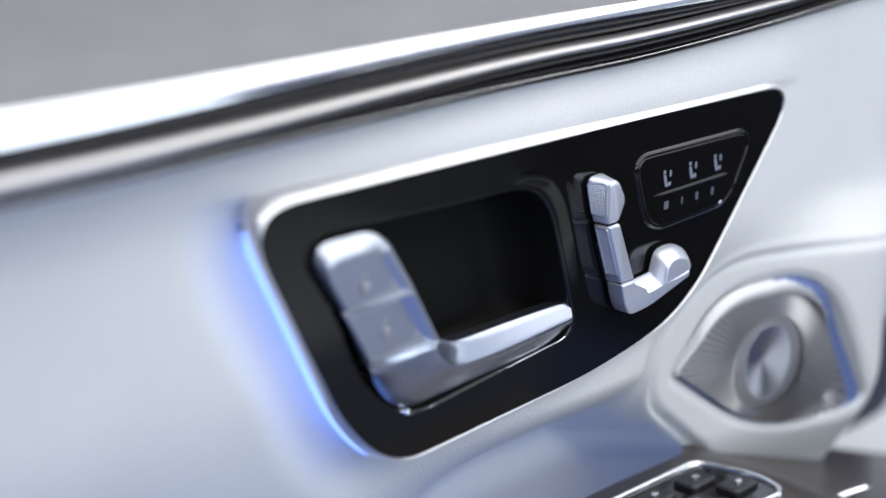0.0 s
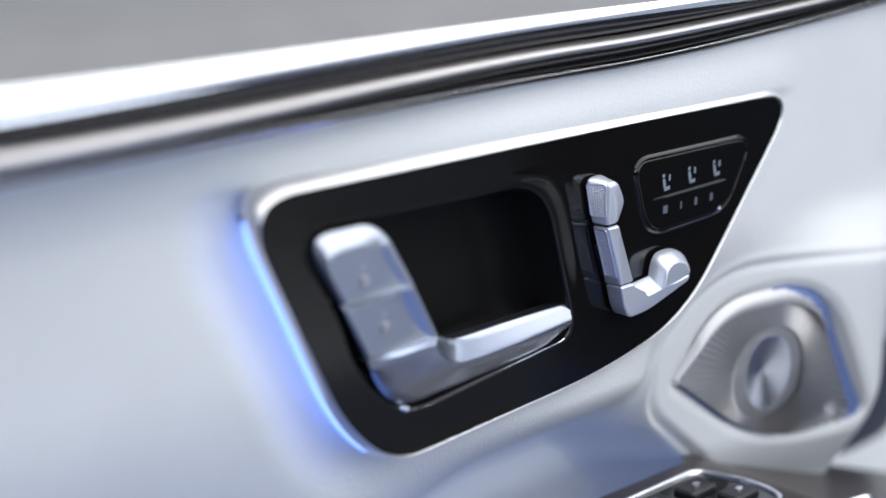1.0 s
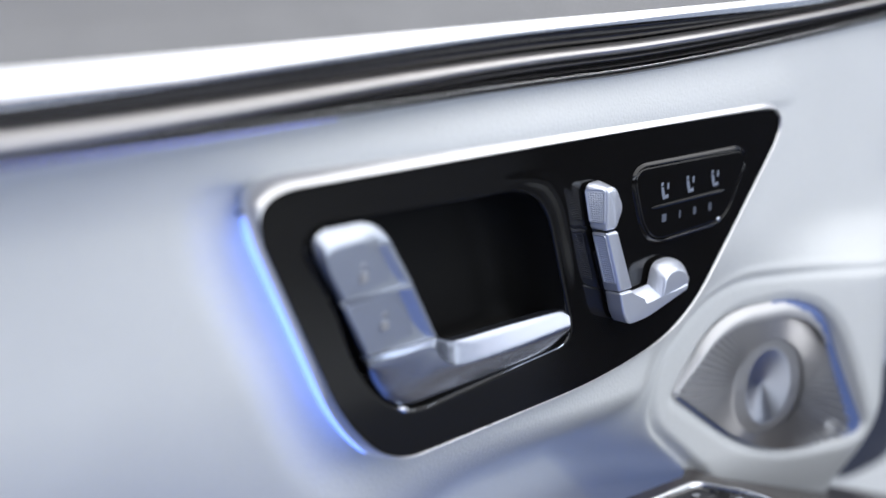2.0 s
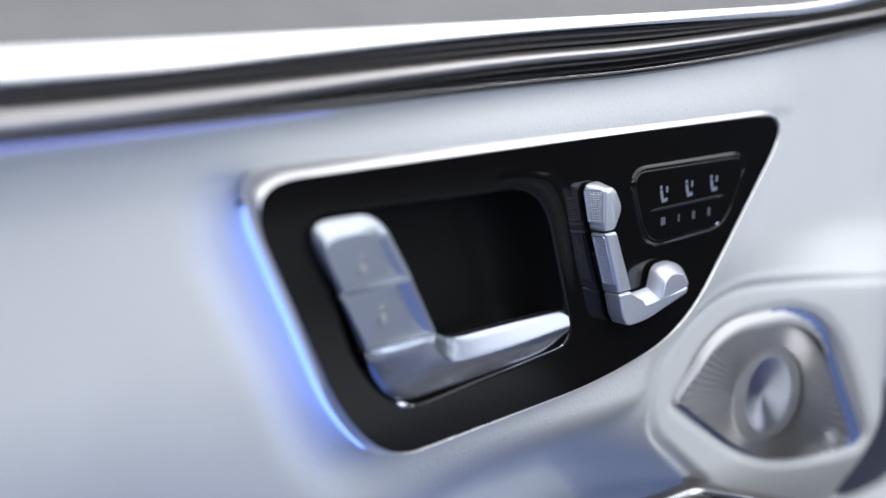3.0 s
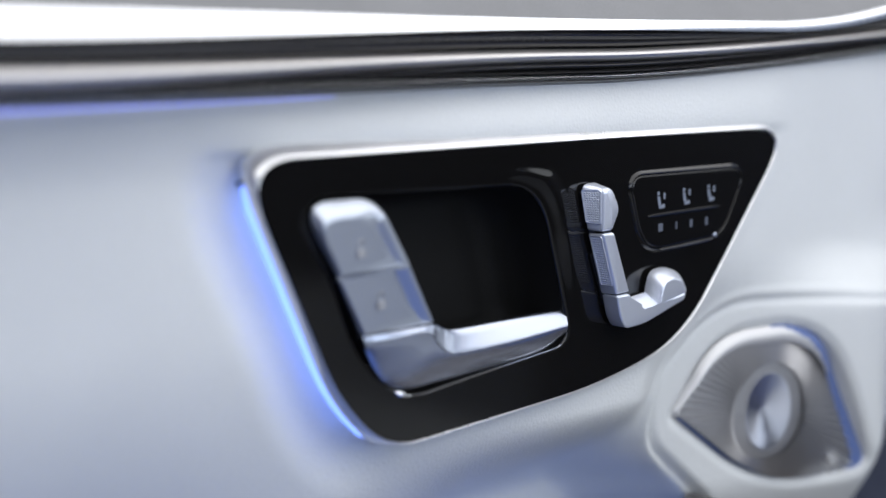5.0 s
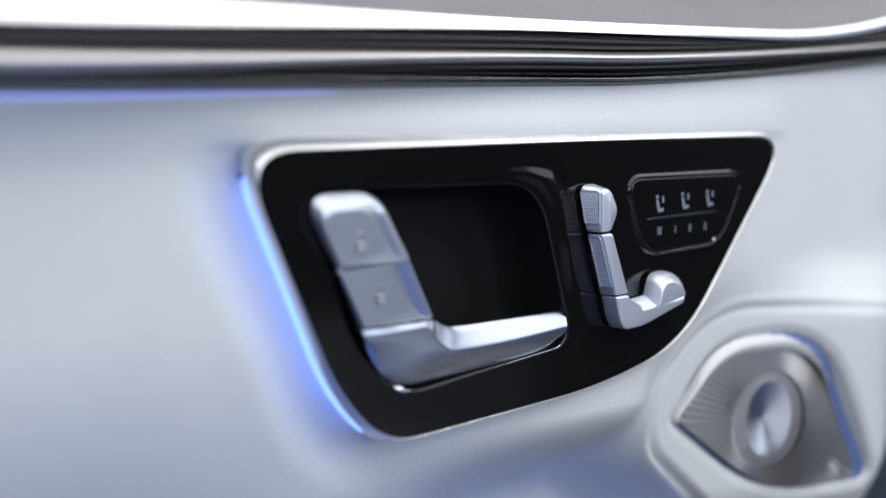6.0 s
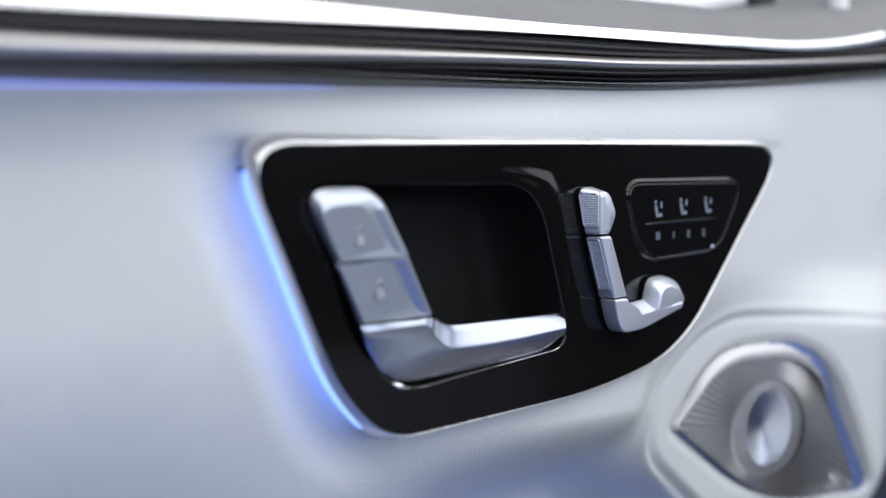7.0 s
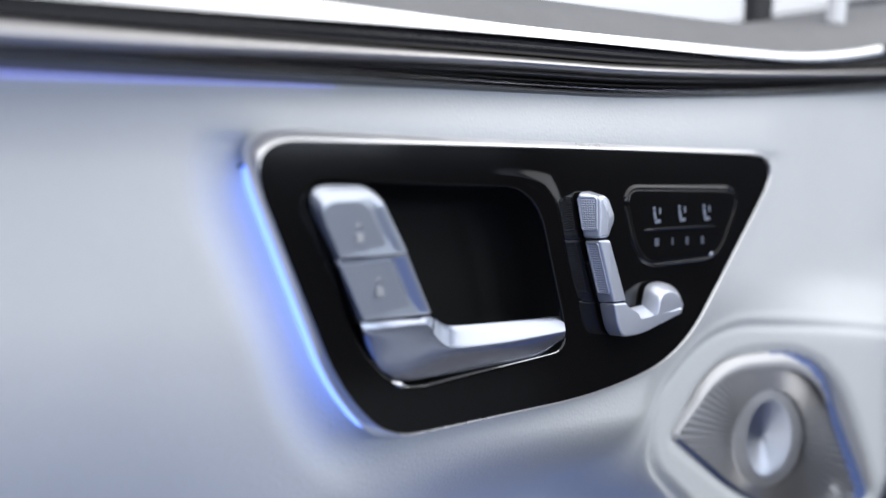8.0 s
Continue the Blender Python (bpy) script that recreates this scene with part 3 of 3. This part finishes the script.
def knurls(z0, z1, nz, y0, y1, ny, left_x, name):
    """Small pyramids in rows on the side face that looks along the door."""
    bm = bmesh.new()
    for i in range(nz):
        for j in range(ny):
            z, y = z0 + (z1 - z0) * (i + 0.5) / nz, y0 + (y1 - y0) * (j + 0.5) / ny
            h, w = 0.44 * (z1 - z0) / nz, 0.44 * (y1 - y0) / ny
            at = [(y - w, z - h), (y + w, z - h), (y + w, z + h), (y - w, z + h)]
            base = [bm.verts.new((left_x(b, c) + 0.00005, b, c)) for b, c in at]
            tip = bm.verts.new((left_x(y, z) - 0.00042, y, z))
            for k in range(4):
                bm.faces.new((base[k], base[(k + 1) % 4], tip))
    tagged(part(name, bm, SWITCH, seat_switch, "fine knurled grip", 5), kind="stuff")


def raised_frame(z0, z1, y0, y1, left_x, name):
    """A thin smooth border round a knurled field."""
    corners = rounded([(y0, z0, 0.0006), (y1, z0, 0.0006), (y1, z1, 0.0006), (y0, z1, 0.0006)], 4)
    rows = [[Vector((left_x(p.x, p.y) - h, p.x, p.y)) for p in grown(corners, g)] for g, h in ((-0.0001, -0.0001), (0.0001, 0.00035), (0.0005, 0.00035), (0.0007, -0.0001))]
    part(name, loft(rows, False, False), SWITCH, seat_switch, "", 60)


def head_side(y, z):
    u = min(1.0, max(0.0, (y - FRONT - 0.0013) / (REAR - FRONT - 0.0013)))
    v = (z - 0.0300) / 0.0180
    return (-0.0321 - 0.0004 * v) * (1 - u) + (-0.0326 - 0.0046 * v) * u


def column_side(y, z):
    u = min(1.0, max(0.0, (y - FRONT - 0.0016) / (REAR - FRONT - 0.0016)))
    v = (0.0291 - z) / 0.0260
    return (-0.0320 + 0.0094 * v) * (1 - u) + (-0.0324 + 0.0092 * v) * u


knurls(0.0338, 0.0462, 13, -0.0080, -0.0024, 6, head_side, "headrest_knurling")
raised_frame(0.0335, 0.0465, -0.0082, -0.0022, head_side, "headrest_border")
knurls(0.0072, 0.0272, 20, -0.0078, -0.0032, 5, column_side, "backrest_knurling")
raised_frame(0.0069, 0.0275, -0.0080, -0.0030, column_side, "backrest_border")
for z0, xa, xb in ((0.02965, -0.0312, -0.0262), (0.00280, -0.0215, -0.0150)):
    bm = box(bmesh.new(), xa, xb, FRONT + 0.0012, REAR, z0 - 0.0009, z0 + 0.0009)
    part("joint", bm, CHROME, seat_switch, "bright joint between two grips")
part("stem", plate(rounded([(-0.029, 0.020, 0.002), (-0.024, 0.020, 0.002), (-0.014, -0.004, 0.002), (-0.019, -0.004, 0.002)]), -0.0015, 0.0002, 0.0003), PLASTIC_BLACK, seat_switch, "black plastic stem")

# ---------------------------------------------------------------- button pad
button_pad = thing("button_pad", "black memory button pad with printed seat symbols", "button pad")
pad = rounded([(-0.0050, 0.0502, 0.010), (0.0800, 0.0494, 0.012), (0.0625, 0.0195, 0.010), (0.0058, 0.0172, 0.014)], 10)
part("pad", plate(pad, -0.0010, 0.0005, 0.0009), PIANO, button_pad)
part("frame", loft([ring(grown(pad, 0.0001), 0.0002), ring(grown(pad, 0.0004), -0.0008), ring(grown(pad, 0.0007), -0.0010), ring(grown(pad, 0.0010), -0.0009), ring(grown(pad, 0.0016), -0.0004), ring(grown(pad, 0.0021), 0.0002)], False, False), PIANO, button_pad, "raised gloss black edge")
ridge = [Vector((x, -0.0010, 0.0322 + 0.0006 * (x - 0.008) / 0.052)) for x in span(0.008, 0.0605, 14)]
part("ridge", tube(ridge, 0.0007, 8), PIANO, button_pad, "raised gloss black dividing ridge")
part("indicator", plate([Vector((0.0575 + 0.0014 * math.cos(a), 0.0200 + 0.0012 * math.sin(a))) for a in span(0, math.tau * 15 / 16, 16)], -0.0014, 0.0, 0.0008), ALU, button_pad, "small round silver indicator")


def flat(outline, y, bm=None):
    return plate(outline, y, y + 0.0003, 0.00008, 1, bm)


def seat_symbol(cx, cz, turned):
    """A printed car seat: headrest, leaning back and cushion."""
    k = -1 if turned else 1
    bm = bmesh.new()
    for q in ([(-0.0028, 0.0042), (-0.0012, 0.0044), (-0.0012, 0.0026), (-0.0026, 0.0024)], [(-0.0027, 0.0019), (-0.0010, 0.0020), (0.0000, -0.0024), (-0.0018, -0.0028)],
              [(-0.0016, -0.0030), (0.0024, -0.0022), (0.0026, -0.0042), (-0.0012, -0.0045)], [(0.0016, 0.0036), (0.0028, 0.0036), (0.0028, 0.0004), (0.0016, 0.0004)]):
        flat([Vector((cx + k * a, cz + 0.84 * b)) for a, b in q], -0.0012, bm)
    part("symbol", bm, ICON, button_pad, "printed pale seat symbol")


seat_symbol(0.0170, 0.0387, False)
seat_symbol(0.0350, 0.0391, False)
seat_symbol(0.0532, 0.0393, False)
for cx, w, h in ((0.0170, 0.0015, 0.0017), (0.0282, 0.0005, 0.0016), (0.0389, 0.0009, 0.0017), (0.0503, 0.0009, 0.0017)):
    part("print_bar", flat([Vector((cx + a * w, 0.0268 + b * h)) for a, b in ((-1, -1), (1, -1), (1, 1), (-1, 1))], -0.0012), ICON_DIM, button_pad, "printed pale mark")

# ---------------------------------------------------------------- speaker
speaker = thing("loudspeaker", "silver loudspeaker grille with a round emblem disc", "loudspeaker")


def dish(x):
    """Depth of the grille's edge, a little under the leather's plane."""
    return speaker_plane(x) + 0.0006 + 0.0030 * smooth01(0.10, 0.175, x)


BULGE = 0.0030


def trim_y(x, z, u):
    """The ring stands proud along its top and drops into the opening round the far end and below."""
    top = smooth01(-0.078, -0.050, z) * smooth01(0.165, 0.140, x)
    proud = speaker_plane(x) - 0.0012 - 0.0016 * math.sin(math.pi * min(1.0, u * 0.9 + 0.1)) + 0.0030 * (1 - u) ** 2
    far = smooth01(0.125, 0.165, x)
    outer = speaker_plane(x) + 0.0050 * (1 - far) + 0.0050 * far
    sunk = outer + (dish(x) - outer) * u ** (1.5 - 0.7 * far)
    return sunk + (proud - sunk) * top


rr = []
for u in span(0, 1, 9):
    rr.append(ring([a.lerp(b, u) for a, b in zip(SPEAKER, SPEAKER_IN)], lambda x, z, u=u: trim_y(x, z, u)))
ring_bm, shade_bm = loft(rr, False, False), loft(rr, False, False)
# far end and lower near edge get the gap's shadow as dark blue colour
for bm, keep_shade in ((ring_bm, False), (shade_bm, True)):
    gone = []
    for f in bm.faces:
        c = f.calc_center_median()
        near_inner = inside_distance(SPEAKER, c.x, c.z) / min(-0.002, inside_distance(SPEAKER, c.x, c.z) - inside_distance(SPEAKER_IN, c.x, c.z))
        shaded = smooth01(0.105, 0.158, c.x) * smooth01(-0.117, -0.108, c.z) > near_inner
        if c.z < -0.067 and c.x < 0.118 and near_inner > 0.45:
            shaded = True
        if shaded != keep_shade:
            gone.append(f)
    bmesh.ops.delete(bm, geom=gone, context="FACES")
part("trim_ring", ring_bm, RING, speaker, "satin silver trim ring", 60)
part("gap_shade", shade_bm, GAP_SHADE, speaker, "shaded part of the gap, its blue shadow put into the colour", 60)
gi = SPEAKER_IN
gc = Vector((0.1085, -0.0712))
grille_rings = [ring([gc + (p - gc) * u for p in gi], lambda x, z, u=u: dish(x) + 0.0001 - BULGE * (1 - u * u)) for u in (1, 0.92, 0.8, 0.7)]
for k in (0.3, 0.6, 0.85, 1.0):
    row = []
    for p in gi:
        d = (p - gc).normalized()
        q = (p - gc) * 0.7
        q = q.lerp(Vector((d.x * 0.0146, d.y * 0.0190)), k)
        u = q.length / (p - gc).length
        row.append(Vector((gc.x + q.x, dish(gc.x + q.x) + 0.0001 - BULGE * (1 - u * u), gc.y + q.y)))
    grille_rings.append(row)
grille = part("grille", loft([[p - Vector((gc.x, 0, gc.y)) for p in r] for r in grille_rings], False, False), GRILLE, speaker, "perforated silver grille", 60)
grille.location = (gc.x, 0, gc.y)
bm = bmesh.new()
for k in range(84):
    a = math.tau * k / 84
    d = Vector((math.cos(a), math.sin(a)))
    hit = max((gc_t for gc_t in ray_hits(gi, gc, d)), default=0.0)
    side = Vector((-d.y, d.x)) * 0.0010
    rows = []
    for u in span(0.30, 0.97, 6):
        r = 0.024 + (hit - 0.024) * (u - 0.30) / 0.67
        p = gc + d * r
        q = r / hit
        y = dish(p.x) + 0.0001 - BULGE * (1 - q * q)
        rows.append([Vector((p.x - side.x, y + 0.0002, p.y - side.y)), Vector((p.x, y - 0.0024, p.y)), Vector((p.x + side.x, y + 0.0002, p.y + side.y))])
    loft(rows, False, False, False, bm)
tagged(part("ribs", bm, GRILLE, speaker, "fine radial ribs"), kind="stuff")
bm = bmesh.new()
loft([[Vector((0.160 + r * math.cos(a), dish(0.160) - h, -0.1035 + 0.8 * r * math.sin(a))) for a in span(0, math.tau * 15 / 16, 16)] for r, h in ((0.0058, 0.0), (0.0056, 0.0008), (0.0046, 0.0014), (0.0025, 0.0016))], False, True, True, bm)
part("badge", bm, RING, speaker, "small round silver badge")
disc = [Vector((0.0150 * math.cos(a), 0.0195 * math.sin(a))) for a in span(0, math.tau * 63 / 64, 64)]
middle = Vector((gc.x, dish(gc.x) - BULGE, gc.y))
emblem = part("emblem", loft([[Vector((p.x * u, h - 0.2 * p.x * u, p.y * u)) for p in disc] for u, h in ((1.0, 0.0010), (0.99, 0.0003), (0.95, 0.0003), (0.90, 0.0005), (0.75, 0.0011), (0.6, 0.0018), (0.45, 0.0024), (0.3, 0.0030), (0.15, 0.0036), (0.04, 0.0039))], False, True), BRUSHED, speaker, "round turned-metal emblem disc", 60)
emblem.location = middle

# ---------------------------------------------------------------- armrest and window switch
armrest = thing("armrest", "dark open-pore wood armrest console below the loudspeaker", "armrest")


def arm_z(x, y):
    return -0.1035 - 0.37 * max(0.0, x - 0.055) * smooth01(0.04, 0.09, x) - 0.02 * max(0.0, -y - 0.05)


def arm_back(x):
    """Where the veneer's back edge meets the leather."""
    return 0.0140 - 0.06 * max(0.0, x) + 0.045 * smooth01(0.055, 0.09, x)


bm = bmesh.new()
loft([[Vector((x, arm_back(x) + (-0.12 - arm_back(x)) * k, arm_z(x, -0.12 * k) - 0.0015 * (1 - smooth01(0.0, 0.03, k)))) for x in span(-0.060, 0.34, 50)] for k in span(0, 1, 24)], False, False, False, bm)
part("top", bm, WOOD, armrest, "dark wood veneer")
bm = bmesh.new()
loft([[Vector((-0.060 - 0.01 * u * (2 - u), y, -0.1035 - 0.05 * u)) for u in span(0, 1, 6)] for y in span(0.014, -0.12, 24)], False, False, False, bm)
part("end", bm, WOOD, armrest)
part("chrome_strip", tube([Vector((0.090 + 0.020 * u, -0.0515 - 0.003 * u - 0.003 * u * u, -0.1190 + 0.001 * u)) for u in span(-0.6, 1, 14)], 0.0017, 10), CHROME, armrest, "short polished chrome strip")

window_switch = thing("window_switch", "chrome-framed gloss black window switch module on the armrest", "window switch")
plan = [(-0.030, 0.0015, 0.006), (0.0475, -0.0015, 0.006), (0.0560, -0.0300, 0.010), (0.0510, -0.0480, 0.007), (-0.030, -0.0400, 0.006)]
flat_ring = rounded(plan, 8)


def level(outline, z):
    return [Vector((p.x, p.y, z)) for p in outline]


part("frame", loft([level(grown(flat_ring, 0.0018), -0.1036), level(grown(flat_ring, 0.0012), -0.1018), level(flat_ring, -0.1012), level(grown(flat_ring, -0.0012), -0.1018), level(grown(flat_ring, -0.0016), -0.1040)], False, False), CHROME, window_switch, "polished chrome frame", 60)
part("plate", loft([level(grown(flat_ring, -0.0012), -0.1030)], True, False), PIANO, window_switch)
for cx, cy in ((0.0307, -0.0140), (0.0406, -0.0300), (0.004, -0.0115), (0.012, -0.0280)):
    key = rounded([(cx - 0.010, cy + 0.006, 0.003), (cx + 0.008, cy + 0.005, 0.003), (cx + 0.009, cy - 0.006, 0.003), (cx - 0.009, cy - 0.006, 0.003)], 5)
    k = part("key", loft([level(key, -0.1030), level(key, -0.1012), level(grown(key, -0.0012), -0.1002), level(grown(key, -0.003), -0.1006)], False, True), PLASTIC_BLACK, window_switch, "black rocker key")
    dot = [Vector((cx + 0.0022 * math.cos(a), cy + 0.0016 * math.sin(a))) for a in span(0, math.tau * 11 / 12, 12)]
    part("inlay", loft([level(dot, -0.1008), level(dot, -0.0999), level(grown(dot, -0.0006), -0.0997)], False, True), CHROME, k, "small chrome inlay")

# ---------------------------------------------------------------- cabin shell
# unseen floor and end wall, coloured to throw blue fill onto the door
bm = box(bmesh.new(), -1.6, 1.6, -1.6, 0.6, -0.85, -0.80)
tagged(part("floor", bm, BLUE_FLOOR), "unseen cabin floor, coloured blue for the fill light from below", "floor", kind="structure")
bm = box(bmesh.new(), -1.65, -1.6, -1.6, 0.6, -0.8, 0.55)
tagged(part("wall_west", bm, CABIN), "unseen dark blue-grey cabin end panel that tints the fill light", "wall", kind="structure")
# unseen end wall, dark for what ring and fascia reflect
bm = box(bmesh.new(), 1.6, 1.65, -1.6, 0.6, -0.8, 0.55)
tagged(part("wall_east", bm, DASH), "unseen dashboard side of the cabin, kept dark for the reflections", "wall", kind="structure")
# unseen dark band, added so the gloss face mirrors black at low views
bm = box(bmesh.new(), -1.6, 1.6, -1.60, -1.52, -0.30, 0.10)
tagged(part("wall_south_upper", bm, DASH), "unseen dark wall opposite, added to keep reflections black", "wall", kind="structure")
# unseen seat-like ledge, added so the fascia mirrors a grey veil
bm = box(bmesh.new(), -1.6, 1.6, -1.60, -1.50, -0.80, -0.30)
box(bm, -1.6, 1.05, -1.499, -0.95, -0.80, -0.46)
tagged(part("wall_south_lower", bm, PALE), "unseen pale ledge added for its reflection in the fascia", "wall", kind="structure")
# the white wall glows by emission instead of being lit
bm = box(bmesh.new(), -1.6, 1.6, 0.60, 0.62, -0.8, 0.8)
tagged(part("backdrop", bm, WHITE_OUT), "white studio wall outside the window, its brightness set by emission", "backdrop", kind="structure")

bm = box(bmesh.new(), -1.6, 1.6, -1.60, -1.52, 0.50, 0.60)
tagged(part("window_header", bm, CABIN), "pale grey cabin roof rail", "roof rail", kind="structure")
bm = bmesh.new()
box(bm, -1.65, 1.65, 0.09, 0.62, 0.56, 0.60)
box(bm, -1.65, 1.65, -1.60, -1.30, 0.56, 0.60)
box(bm, -1.65, -0.47, -1.30, 0.09, 0.56, 0.60)
tagged(part("ceiling", bm, CABIN), "unseen pale grey headlining round the overhead lamp's opening", "ceiling", kind="structure")

# ---------------------------------------------------------------- beyond the sill
pillar = thing("door_pillar", "black window pillar beyond the sill", "pillar")
part("post", plate(rounded([(0.184, 0.30, 0.002), (0.206, 0.30, 0.002), (0.1925, 0.130, 0.002), (0.1765, 0.130, 0.002)], 3), 0.058, 0.066, 0.001), PLASTIC_BLACK, pillar)
mirror = thing("mirror_housing", "black door mirror housing outside the window", "door mirror")
part("shell", plate(rounded([(0.275, 0.1440, 0.004), (0.330, 0.1680, 0.010), (0.42, 0.1700, 0.015), (0.42, 0.1380, 0.01)], 6), 0.062, 0.10, 0.004), PLASTIC_BLACK, mirror)
rod = thing("white_post", "white enamelled round post standing on the window sill", "post")
part("shaft", tube([Vector((0.197, 0.022, 0.1345)), Vector((0.1975, 0.022, 0.1365)), Vector((0.203, 0.022, 0.17)), Vector((0.21, 0.022, 0.26))], 0.0050, 16), WHITE_PAINT, rod)

# body of the door behind its lining
bm = box(bmesh.new(), -1.6, 1.6, 0.085, 0.130, -0.80, 0.105)
tagged(part("wall_north", bm, DASH), "dark body of the car door behind its lining", "wall", kind="structure")
